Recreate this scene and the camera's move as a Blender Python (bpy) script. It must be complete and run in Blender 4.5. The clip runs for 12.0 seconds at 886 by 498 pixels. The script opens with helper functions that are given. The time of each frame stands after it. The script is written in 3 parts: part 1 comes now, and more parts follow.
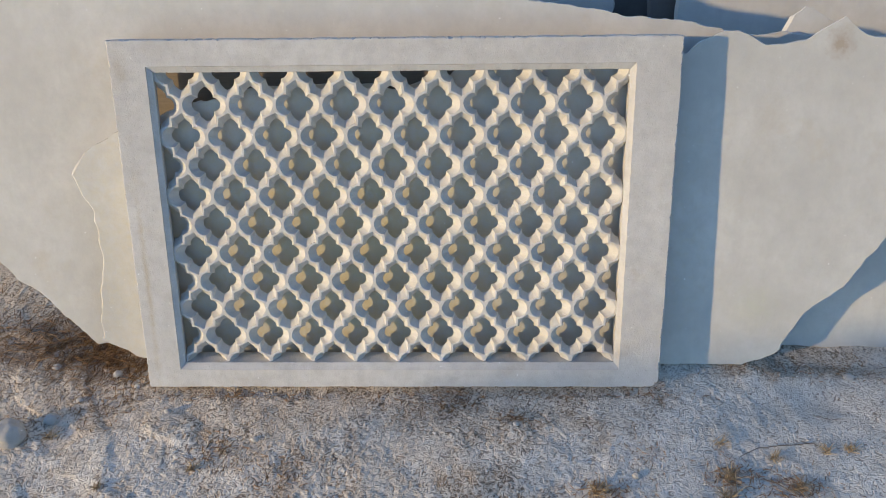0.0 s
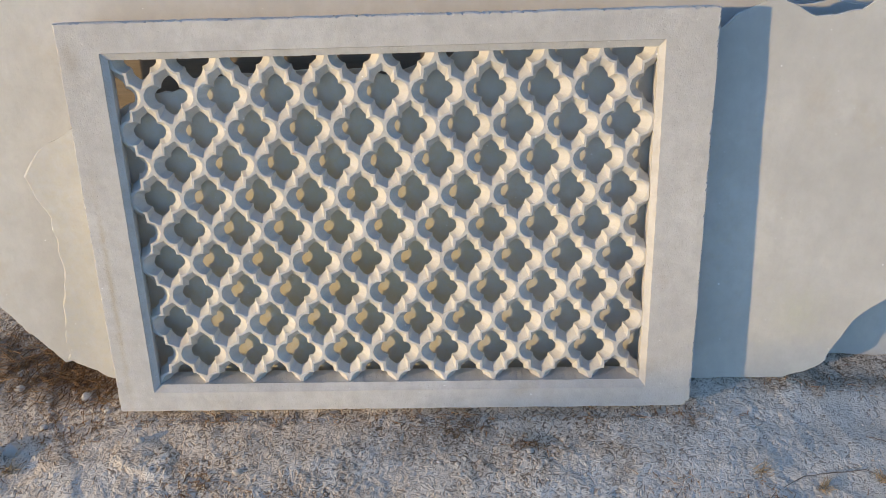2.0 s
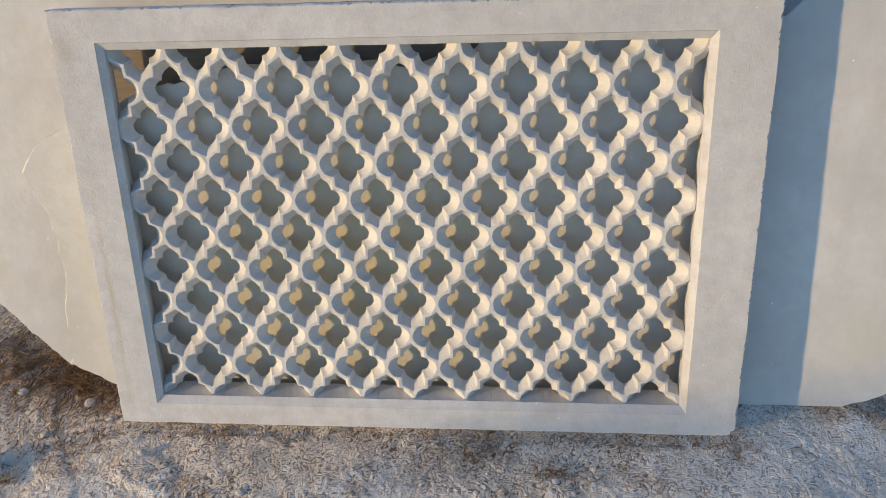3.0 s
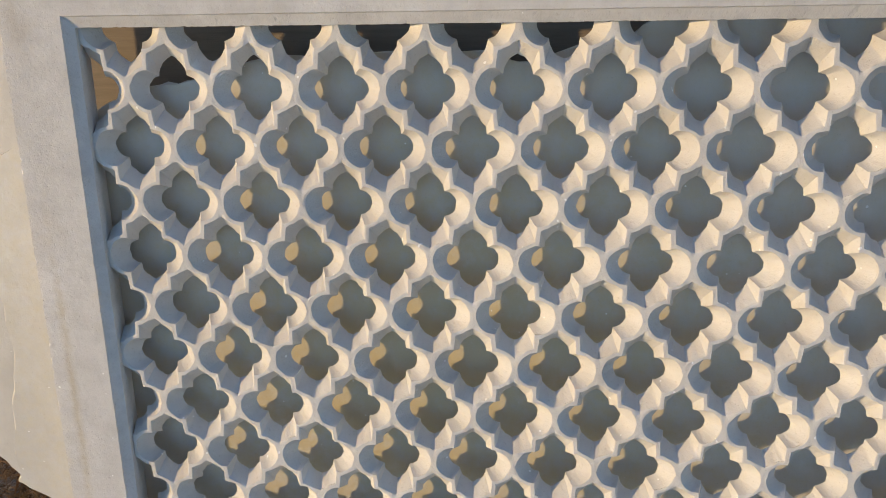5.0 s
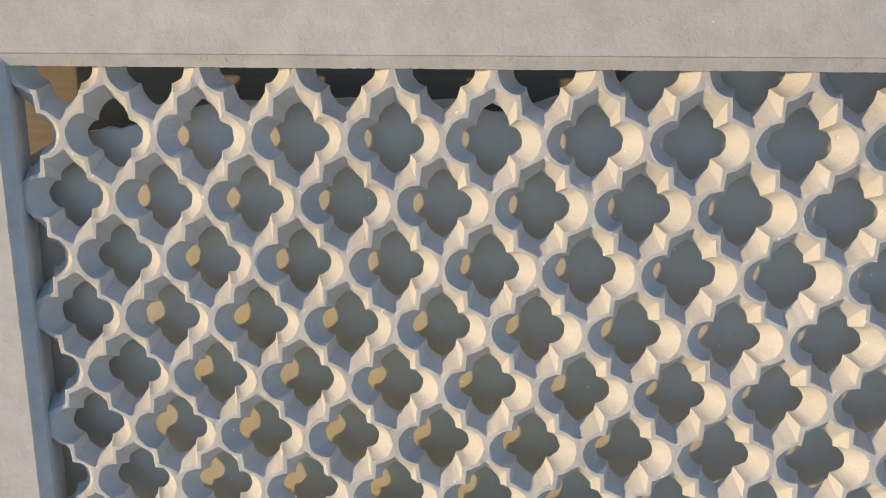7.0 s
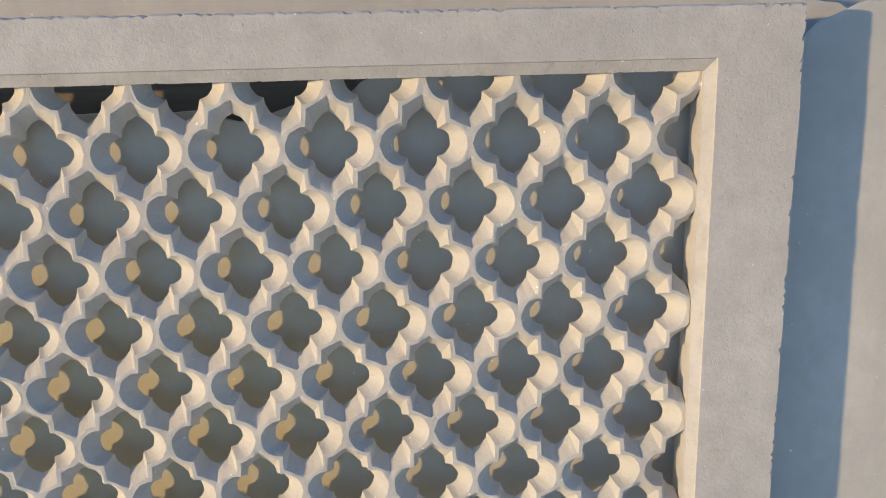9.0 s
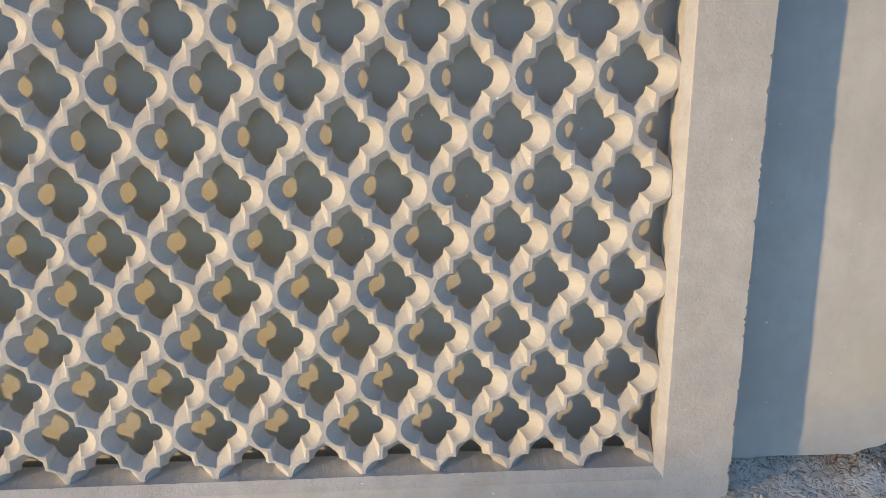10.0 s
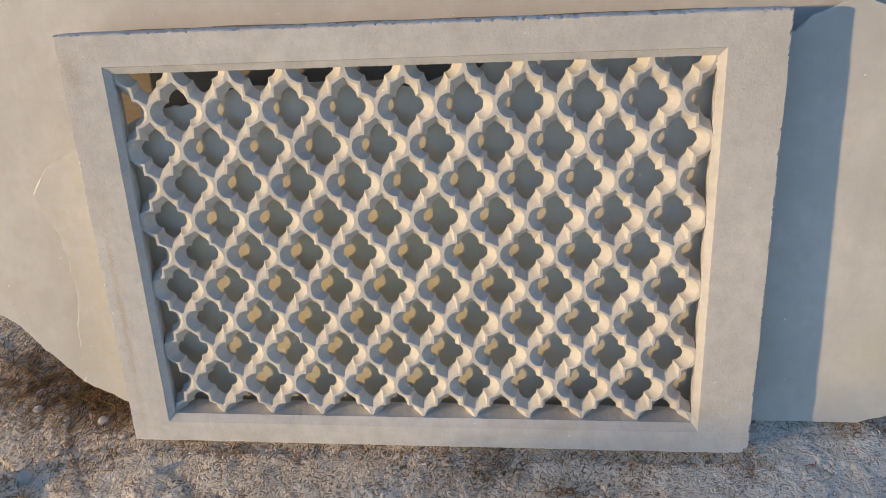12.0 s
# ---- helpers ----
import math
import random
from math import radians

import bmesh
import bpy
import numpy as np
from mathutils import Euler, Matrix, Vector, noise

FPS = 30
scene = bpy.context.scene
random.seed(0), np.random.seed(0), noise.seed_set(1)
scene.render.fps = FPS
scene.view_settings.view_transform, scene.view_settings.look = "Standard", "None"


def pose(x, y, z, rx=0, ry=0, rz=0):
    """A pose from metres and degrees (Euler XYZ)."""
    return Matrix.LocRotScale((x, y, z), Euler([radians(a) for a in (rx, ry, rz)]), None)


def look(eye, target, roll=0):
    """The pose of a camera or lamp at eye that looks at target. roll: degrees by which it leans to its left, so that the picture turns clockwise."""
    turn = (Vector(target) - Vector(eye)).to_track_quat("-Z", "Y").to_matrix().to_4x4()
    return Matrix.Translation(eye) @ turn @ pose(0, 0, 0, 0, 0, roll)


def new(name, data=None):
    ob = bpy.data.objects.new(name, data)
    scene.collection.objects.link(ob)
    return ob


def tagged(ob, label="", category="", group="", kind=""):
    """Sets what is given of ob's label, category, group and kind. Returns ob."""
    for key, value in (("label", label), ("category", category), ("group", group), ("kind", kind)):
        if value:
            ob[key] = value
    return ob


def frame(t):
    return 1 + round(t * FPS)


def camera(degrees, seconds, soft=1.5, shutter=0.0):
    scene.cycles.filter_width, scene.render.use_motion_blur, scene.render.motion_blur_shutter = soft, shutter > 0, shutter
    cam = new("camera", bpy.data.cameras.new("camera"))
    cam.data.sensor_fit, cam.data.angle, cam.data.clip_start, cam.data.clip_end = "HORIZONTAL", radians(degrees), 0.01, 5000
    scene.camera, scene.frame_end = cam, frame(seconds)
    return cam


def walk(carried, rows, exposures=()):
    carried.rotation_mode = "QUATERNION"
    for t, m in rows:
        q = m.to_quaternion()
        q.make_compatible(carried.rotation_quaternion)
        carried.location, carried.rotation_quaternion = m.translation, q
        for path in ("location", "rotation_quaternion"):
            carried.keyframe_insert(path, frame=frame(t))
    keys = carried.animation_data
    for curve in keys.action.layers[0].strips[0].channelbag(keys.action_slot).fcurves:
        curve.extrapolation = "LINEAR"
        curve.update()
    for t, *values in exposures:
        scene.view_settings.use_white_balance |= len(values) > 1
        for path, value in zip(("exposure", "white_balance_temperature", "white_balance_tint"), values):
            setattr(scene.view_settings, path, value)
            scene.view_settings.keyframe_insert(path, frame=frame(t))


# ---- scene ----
# The screen leans back by LEAN degrees. Leaning things are laid out in its own plane:
# u along its foot, v up along its face, y into the wall of slabs behind it.
LEAN = 25.0
TIP = pose(0, 0, 0, -LEAN, 0, 0)

# ---- camera ----
cam = camera(58.7, 12.0, soft=0.8)
# seconds, eye, target, roll, in the leaning frame
ROWS = [
    (0.0, (0.1579, -1.916, 0.9733), (0.1135, -0.0035, 0.3899), -0.61),
    (0.5, (0.1207, -1.9181, 0.9549), (0.0772, -0.0004, 0.3887), -0.96),
    (1.0, (0.1097, -1.8918, 0.9482), (0.0792, 0.0266, 0.3833), -1.38),
    (1.5, (0.1387, -1.7743, 0.9532), (0.0995, 0.1418, 0.3813), -1.51),
    (2.0, (0.1657, -1.6649, 0.9722), (0.1018, 0.2272, 0.3275), -1.65),
    (2.5, (0.1863, -1.5883, 0.9651), (0.0781, 0.2934, 0.2963), -1.88),
    (3.0, (0.2115, -1.4942, 0.9798), (0.0306, 0.3743, 0.2897), -1.71),
    (3.2, (0.199, -1.4239, 0.9652), (0.0052, 0.4378, 0.2604), -1.59),
    (5.0, (0.0181, -0.986, 0.8299), (-0.2189, 0.9234, 0.2841), -0.71),
    (5.5, (-0.024, -0.9329, 0.8344), (-0.2771, 0.9839, 0.3225), -0.44),
    (6.0, (-0.0522, -0.8895, 0.8378), (-0.3011, 1.0304, 0.3358), -0.1),
    (6.5, (-0.0191, -0.874, 0.8357), (-0.2495, 1.0544, 0.3579), 0.29),
    (7.0, (0.0238, -0.8831, 0.8321), (-0.1682, 1.0574, 0.3877), 0.44),
    (7.5, (0.0836, -0.8877, 0.8302), (-0.0612, 1.0637, 0.4165), 0.46),
    (7.7, (0.1085, -0.8931, 0.8237), (0.0104, 1.0667, 0.4369), 0.24),
    (9.3, (0.1917, -0.979, 0.8348), (0.3332, 0.9545, 0.3433), -1.42),
    (9.5, (0.2023, -1.0087, 0.8129), (0.3015, 0.9191, 0.2898), -1.38),
    (10.0, (0.2025, -1.0646, 0.7735), (0.2635, 0.8438, 0.1784), -1.09),
    (10.5, (0.2094, -1.1087, 0.785), (0.2352, 0.7773, 0.1201), -2.06),
    (11.0, (0.2255, -1.2177, 0.8584), (0.1869, 0.6531, 0.1524), -3.22),
    (11.5, (0.2102, -1.3777, 0.9343), (0.0316, 0.4871, 0.2338), -2.73),
    (12.0, (0.231, -1.4728, 1.0185), (0.0058, 0.3892, 0.3241), -2.7),
]
walk(cam, [(t, TIP @ look(eye, target, roll)) for t, eye, target, roll in ROWS], exposures=[(0.0, 0.31, 6600, 10), (3.0, 0.36, 6950, 12), (5.0, 0.28, 7150, 13), (7.5, 0.28, 7050, 12), (9.5, 0.18, 7150, 13), (12.0, 0.24, 7450, 14)])

# ---- light: a low warm sun from the side, and the sky ----
SUN = (TIP.to_3x3() @ Vector((-0.868, -0.496, 0.045))).normalized()
world = bpy.data.worlds.new("sky")
scene.world = world
world.use_nodes = True
wn = world.node_tree
sky = wn.nodes.new("ShaderNodeTexSky")
sky.sky_type, sky.sun_disc = "NISHITA", False
sky.sun_elevation, sky.sun_rotation = math.asin(SUN.z), math.atan2(SUN.x, SUN.y)
sky.air_density, sky.dust_density, sky.ozone_density = 1.0, 0.2, 4.2
wn.links.new(sky.outputs[0], wn.nodes["Background"].inputs[0])
wn.nodes["Background"].inputs[1].default_value = 0.168
lamp = bpy.data.lights.new("sun", "SUN")
lamp.energy, lamp.angle, lamp.color = 2.7, radians(1.2), (1.0, 0.745, 0.415)
sun = new("sun", lamp)
sun.matrix_world = look(SUN * 20, (0, 0, 0))


# ---- materials ----
def material(name):
    m = bpy.data.materials.new(name)
    m.use_nodes = True
    return m, m.node_tree, m.node_tree.nodes["Principled BSDF"]


def node(tree, kind, values=None, **props):
    n = tree.nodes.new(kind)
    for key, value in props.items():
        setattr(n, key, value)
    for key, value in (values or {}).items():
        n.inputs[key].default_value = value
    return n


def ramp(tree, source, stops):
    n = tree.nodes.new("ShaderNodeValToRGB")
    while len(n.color_ramp.elements) < len(stops):
        n.color_ramp.elements.new(0.5)
    for e, (p, c) in zip(n.color_ramp.elements, stops):
        e.position, e.color = p, (*c, 1.0) if len(c) == 3 else (c[0], c[0], c[0], 1.0)
    tree.links.new(source, n.inputs[0])
    return n.outputs[0]


def blend(tree, factor, a, b, mode="MIX"):
    n = node(tree, "ShaderNodeMix", data_type="RGBA", blend_type=mode)
    for socket, value in ((n.inputs[0], factor), (n.inputs[6], a), (n.inputs[7], b)):
        if isinstance(value, (int, float)):
            socket.default_value = value
        elif isinstance(value, tuple):
            socket.default_value = (*value, 1.0)
        else:
            tree.links.new(value, socket)
    return n.outputs[2]


def noise_of(tree, coord, scale, detail=4.0, rough=0.55, stretch=None):
    if stretch:
        m = node(tree, "ShaderNodeMapping", {"Scale": stretch})
        tree.links.new(coord, m.inputs[0])
        coord = m.outputs[0]
    n = node(tree, "ShaderNodeTexNoise", {"Scale": scale, "Detail": detail, "Roughness": rough})
    tree.links.new(coord, n.inputs["Vector"])
    return n.outputs[0]


def bump(tree, bsdf, layers):
    last = None
    for source, strength, distance in layers:
        n = node(tree, "ShaderNodeBump", {"Strength": strength, "Distance": distance})
        tree.links.new(source, n.inputs["Height"])
        if last:
            tree.links.new(last, n.inputs["Normal"])
        last = n.outputs[0]
    tree.links.new(last, bsdf.inputs["Normal"])


def marble(name, light, dark, stain, rough, grain, veins, sheen=0.3, smudges=(), tooled=0.0, mottled=0.3, glow=0.2):
    """Marble with cloudy colour, faint veins, rusty stains and a fine grain."""
    m, t, b = material(name)
    c = t.nodes.new("ShaderNodeTexCoord").outputs["Object"]
    clouds = noise_of(t, c, 3.2, 5, 0.6)
    colour = blend(t, ramp(t, clouds, [(0.35, (0,)), (0.68, (1,))]), light, dark)
    streak = noise_of(t, c, 2.1, 6, 0.7, (1.0, 1.0, 0.35))
    colour = blend(t, ramp(t, streak, [(0.50, (0,)), (0.56, (veins,)), (0.62, (0,))]), colour, dark)
    mottle = noise_of(t, c, 24.0, 6, 0.65)
    colour = blend(t, ramp(t, mottle, [(0.42, (0,)), (0.70, (mottled,))]), colour, tuple(v * 0.82 for v in dark))
    marks = noise_of(t, c, 5.5, 6, 0.7)
    colour = blend(t, ramp(t, marks, [(0.58, (0,)), (0.78, (0.55,))]), colour, stain)
    for place, size, tone, strength in smudges:
        m2 = node(t, "ShaderNodeMapping", {"Location": tuple(-p / q / 2 for p, q in zip(place, size)), "Scale": tuple(0.5 / q for q in size)})
        t.links.new(c, m2.inputs[0])
        reach = node(t, "ShaderNodeVectorMath", operation="LENGTH")
        t.links.new(m2.outputs[0], reach.inputs[0])
        patchy = node(t, "ShaderNodeMath", {1: 0.8}, operation="MULTIPLY")
        t.links.new(noise_of(t, c, 45.0, 4, 0.7), patchy.inputs[0])
        edge = node(t, "ShaderNodeMath", operation="ADD")
        t.links.new(reach.outputs["Value"], edge.inputs[0]), t.links.new(patchy.outputs[0], edge.inputs[1])
        colour = blend(t, ramp(t, edge.outputs[0], [(0.45, (strength,)), (0.62, (strength * 0.4,)), (0.85, (0,))]), colour, tone)
    speck = noise_of(t, c, 260.0, 2, 0.6)
    colour = blend(t, ramp(t, speck, [(0.28, (0.22,)), (0.38, (0,))]), colour, tuple(v * 0.6 for v in stain))
    # crystal glints painted into the colour as near-white specks
    glint = noise_of(t, c, 125.0, 0, 0.5)
    colour = blend(t, ramp(t, glint, [(0.85, (0,)), (0.87, (1,))]), colour, (0.9, 0.9, 0.88))
    t.links.new(colour, b.inputs["Base Color"])
    fine = noise_of(t, c, 420.0, 3, 0.7)
    wide = noise_of(t, c, 38.0, 4, 0.6)
    pits = ramp(t, noise_of(t, c, 130.0, 3, 0.6), [(0.30, (0,)), (0.38, (1,))])
    layers = [(wide, 0.18, 0.005), (pits, grain * 0.8, 0.002), (fine, grain, 0.0016)]
    if tooled:
        layers.append((noise_of(t, c, 170.0, 3, 0.6, (1.0, 0.10, 1.0)), tooled, 0.003))
    bump(t, b, layers)
    b.inputs["Roughness"].default_value = rough
    b.inputs["Specular IOR Level"].default_value = sheen
    b.inputs["Subsurface Weight"].default_value = glow
    b.inputs["Subsurface Radius"].default_value = (1.0, 0.8, 0.5)
    b.inputs["Subsurface Scale"].default_value = 0.008
    return m


CARVED = marble("carved_marble", (0.70, 0.68, 0.635), (0.60, 0.58, 0.545), (0.50, 0.43, 0.32), 0.74, 0.28, 0.25, 0.25, tooled=0.32, glow=0.2)
SLAB = marble("sawn_marble", (0.70, 0.685, 0.64), (0.57, 0.555, 0.515), (0.55, 0.48, 0.37), 0.55, 0.12, 0.35)
BORDER = marble("border_marble", (0.68, 0.665, 0.635), (0.57, 0.555, 0.53), (0.50, 0.43, 0.34), 0.78, 0.34, 0.08, 0.2, mottled=0.6, tooled=0.25,
                smudges=(((-0.655, 0.0, 0.30), (0.012, 0.2, 0.40), (0.46, 0.38, 0.24), 0.5), ((-0.662, 0.0, 0.84), (0.035, 0.2, 0.06), (0.45, 0.40, 0.33), 0.5),
                         ((0.45, 0.0, 0.885), (0.18, 0.2, 0.03), (0.47, 0.46, 0.45), 0.5), ((0.63, 0.0, 0.22), (0.06, 0.2, 0.12), (0.50, 0.49, 0.48), 0.45)))
FACE = marble("stained_marble", (0.70, 0.685, 0.64), (0.57, 0.555, 0.515), (0.55, 0.48, 0.37), 0.55, 0.12, 0.35,
              smudges=(((-0.12, 0.0, 0.36), (0.98, 0.6, 0.80), (0.62, 0.54, 0.345), 0.8), ((1.083, 0.0, 0.885), (0.045, 0.2, 0.055), (0.40, 0.31, 0.22), 0.75), ((0.93, 0.0, 0.70), (0.06, 0.2, 0.10), (0.54, 0.49, 0.41), 0.4),
                       ((0.95, 0.0, 0.20), (0.10, 0.2, 0.10), (0.58, 0.58, 0.44), 0.4)))
# dark slab stone, also the colour that stands for shade in a gap
STONE_AND_GAP = marble("dark_stone_and_gap", (0.20, 0.19, 0.18), (0.12, 0.115, 0.11), (0.16, 0.12, 0.08), 0.8, 0.3, 0.3, 0.2, glow=0.0)
SLAB_GREY = marble("grey_marble", (0.58, 0.57, 0.54), (0.48, 0.48, 0.47), (0.45, 0.40, 0.33), 0.6, 0.15, 0.4)


def earth():
    """Trodden earth under marble dust: pale crust, brown litter and grey-blue powder."""
    m, t, b = material("dusty_earth")
    c = t.nodes.new("ShaderNodeTexCoord").outputs["Object"]
    big = noise_of(t, c, 3.1, 5, 0.6)
    mid = noise_of(t, c, 17.0, 6, 0.7)
    curl = node(t, "ShaderNodeTexNoise", {"Scale": 56.0, "Detail": 2.0, "Roughness": 0.5, "Distortion": 3.0})
    t.links.new(c, curl.inputs["Vector"])
    curl = curl.outputs[0]
    fine = noise_of(t, c, 320.0, 3, 0.7)
    def zone(x, y, rx, ry, amount):
        """A ragged patch that fades out round (x, y)."""
        m2 = node(t, "ShaderNodeMapping", {"Location": (-x / rx, -y / ry, 0), "Scale": (1 / rx, 1 / ry, 0)})
        t.links.new(c, m2.inputs[0])
        reach = node(t, "ShaderNodeVectorMath", operation="LENGTH")
        t.links.new(m2.outputs[0], reach.inputs[0])
        fade = node(t, "ShaderNodeMapRange", {1: 0.55, 2: 1.25, 3: amount, 4: 0.0})
        t.links.new(reach.outputs["Value"], fade.inputs[0])
        return fade.outputs[0]

    zones = [zone(1.10, -0.15, 0.75, 0.32, 0.62), zone(-0.80, -0.27, 0.40, 0.17, 0.20), zone(-1.0, 0.17, 0.42, 0.15, -0.45), zone(-0.35, -0.02, 0.5, 0.05, -0.08),
             zone(0.40, -0.05, 0.40, 0.12, -0.42), zone(1.25, 0.12, 0.50, 0.09, -0.45), zone(-0.2, -0.24, 0.6, 0.16, 0.05)]
    total = big
    for other in [mid] + zones:
        n = node(t, "ShaderNodeMath", operation="ADD")
        t.links.new(total, n.inputs[0]), t.links.new(other, n.inputs[1])
        total = n.outputs[0]
    half = node(t, "ShaderNodeMath", {1: 0.5}, operation="MULTIPLY")
    t.links.new(total, half.inputs[0])

    def masked(factor, mask):
        n = node(t, "ShaderNodeMath", operation="MULTIPLY")
        t.links.new(factor, n.inputs[0]), t.links.new(mask, n.inputs[1])
        return n.outputs[0]

    patches = noise_of(t, c, 8.5, 5, 0.62)
    churned = ramp(t, patches, [(0.36, (0.3,)), (0.52, (1,))])
    soil = blend(t, ramp(t, mid, [(0.36, (0,)), (0.62, (1,))]), (0.46, 0.345, 0.24), (0.86, 0.745, 0.60))
    soil = blend(t, ramp(t, patches, [(0.36, (0.85,)), (0.48, (0,))]), soil, (0.90, 0.81, 0.69))
    # dirt and crevice shade coloured into the curl's hollows, its crests paled
    soil = blend(t, masked(ramp(t, curl, [(0.36, (0.95,)), (0.42, (0.7,)), (0.46, (0,))]), churned), soil, (0.20, 0.145, 0.10))
    soil = blend(t, masked(ramp(t, curl, [(0.52, (0,)), (0.60, (0.7,))]), churned), soil, (0.90, 0.81, 0.69))
    dust = blend(t, ramp(t, mid, [(0.38, (0,)), (0.6, (1,))]), (0.72, 0.665, 0.58), (0.87, 0.815, 0.73))
    dust = blend(t, masked(ramp(t, curl, [(0.36, (0.9,)), (0.455, (0,))]), churned), dust, (0.36, 0.30, 0.24))
    litter = ramp(t, zone(-0.95, 0.16, 0.36, 0.13, 0.8), [(0.1, (0,)), (0.8, (1,))])
    soil = blend(t, masked(ramp(t, mid, [(0.40, (0.9,)), (0.62, (0.25,))]), litter), soil, (0.25, 0.175, 0.115))
    colour = blend(t, ramp(t, half.outputs[0], [(0.51, (0,)), (0.66, (1,))]), soil, dust)
    # unseen earth farther off, browned and darkened to cut its bounce on the screen
    far = node(t, "ShaderNodeVectorMath", operation="LENGTH")
    t.links.new(c, far.inputs[0])
    uneven = node(t, "ShaderNodeMath", {2: 0.0}, operation="MULTIPLY_ADD")
    uneven.inputs[1].default_value = 6.0
    t.links.new(noise_of(t, c, 0.9, 5, 0.7), uneven.inputs[0]), t.links.new(far.outputs["Value"], uneven.inputs[2])
    reach = node(t, "ShaderNodeMapRange", {1: 5.2, 2: 6.0})
    t.links.new(uneven.outputs[0], reach.inputs[0])
    close = node(t, "ShaderNodeMapRange", {1: 1.4, 2: 1.9})
    t.links.new(far.outputs["Value"], close.inputs[0])
    low_bounce = blend(t, ramp(t, patches, [(0.38, (0,)), (0.62, (1,))]), (0.20, 0.145, 0.095), (0.34, 0.265, 0.19))
    colour = blend(t, masked(reach.outputs[0], close.outputs[0]), colour, low_bounce)
    t.links.new(colour, b.inputs["Base Color"])
    bump(t, b, [(mid, 0.25, 0.008), (curl, 0.8, 0.006), (fine, 0.2, 0.002)])
    b.inputs["Roughness"].default_value = 0.95
    b.inputs["Specular IOR Level"].default_value = 0.1
    return m


def dry(name, a, bb):
    m, t, b = material(name)
    r = t.nodes.new("ShaderNodeNewGeometry").outputs["Random Per Island"]
    t.links.new(ramp(t, r, [(0.0, a), (1.0, bb)]), b.inputs["Base Color"])
    b.inputs["Roughness"].default_value = 0.8
    return m


EARTH = earth()
NEEDLE = dry("dry_needles", (0.10, 0.045, 0.018), (0.36, 0.20, 0.08))
STRAW = dry("straw", (0.26, 0.18, 0.10), (0.55, 0.42, 0.26))
PEBBLE = marble("pebble_stone", (0.60, 0.57, 0.53), (0.45, 0.42, 0.38), (0.30, 0.24, 0.18), 0.85, 0.6, 0.1, 0.1)


# ---- building helpers ----
def mesh_of(name, bm, mat, sharp=30.0):
    bmesh.ops.recalc_face_normals(bm, faces=bm.faces)
    me = bpy.data.meshes.new(name)
    bm.to_mesh(me)
    bm.free()
    me.materials.append(mat)
    for p in me.polygons:
        p.use_smooth = True
    me.set_sharp_from_angle(angle=radians(sharp))
    return me


def part(name, bm, mat, parent, label="", sharp=30.0):
    ob = new(name, mesh_of(name, bm, mat, sharp))
    ob.parent = parent
    if label:
        ob["label"] = label
    return ob


def bridge(bm, a, b, closed=True):
    n = len(a)
    for i in range(n if closed else n - 1):
        j = (i + 1) % n
        bm.faces.new((a[i], a[j], b[j], b[i]))


def rectangle(u0, u1, v0, v1, nu=420, nv=300, corner=0.0):
    pts = [(u0 + (u1 - u0) * i / nu, v0) for i in range(nu)] + [(u1, v0 + (v1 - v0) * i / nv) for i in range(nv)]
    pts += [(u1 - (u1 - u0) * i / nu, v1) for i in range(nu)] + [(u0, v1 - (v1 - v0) * i / nv) for i in range(nv)]
    if corner:
        out = []
        for u, v in pts:
            du, dv = u - (u1 - corner), (v0 + corner) - v
            if du > 0 and dv > 0:
                s = corner / max(corner, math.hypot(du, dv))
                u, v = u1 - corner + du * s, v0 + corner - dv * s
            out.append((u, v))
        pts = out
    return pts


# ---- ground: one sheet, fine where the camera looks ----
def spread(lo, hi, step, far):
    inner = list(np.arange(lo, hi + step / 2, step))
    out, d, s = [], step, step
    while d < far:
        s *= 1.32
        d += s
        out.append(d)
    return [lo - v for v in reversed(out)] + inner + [hi + v for v in out]


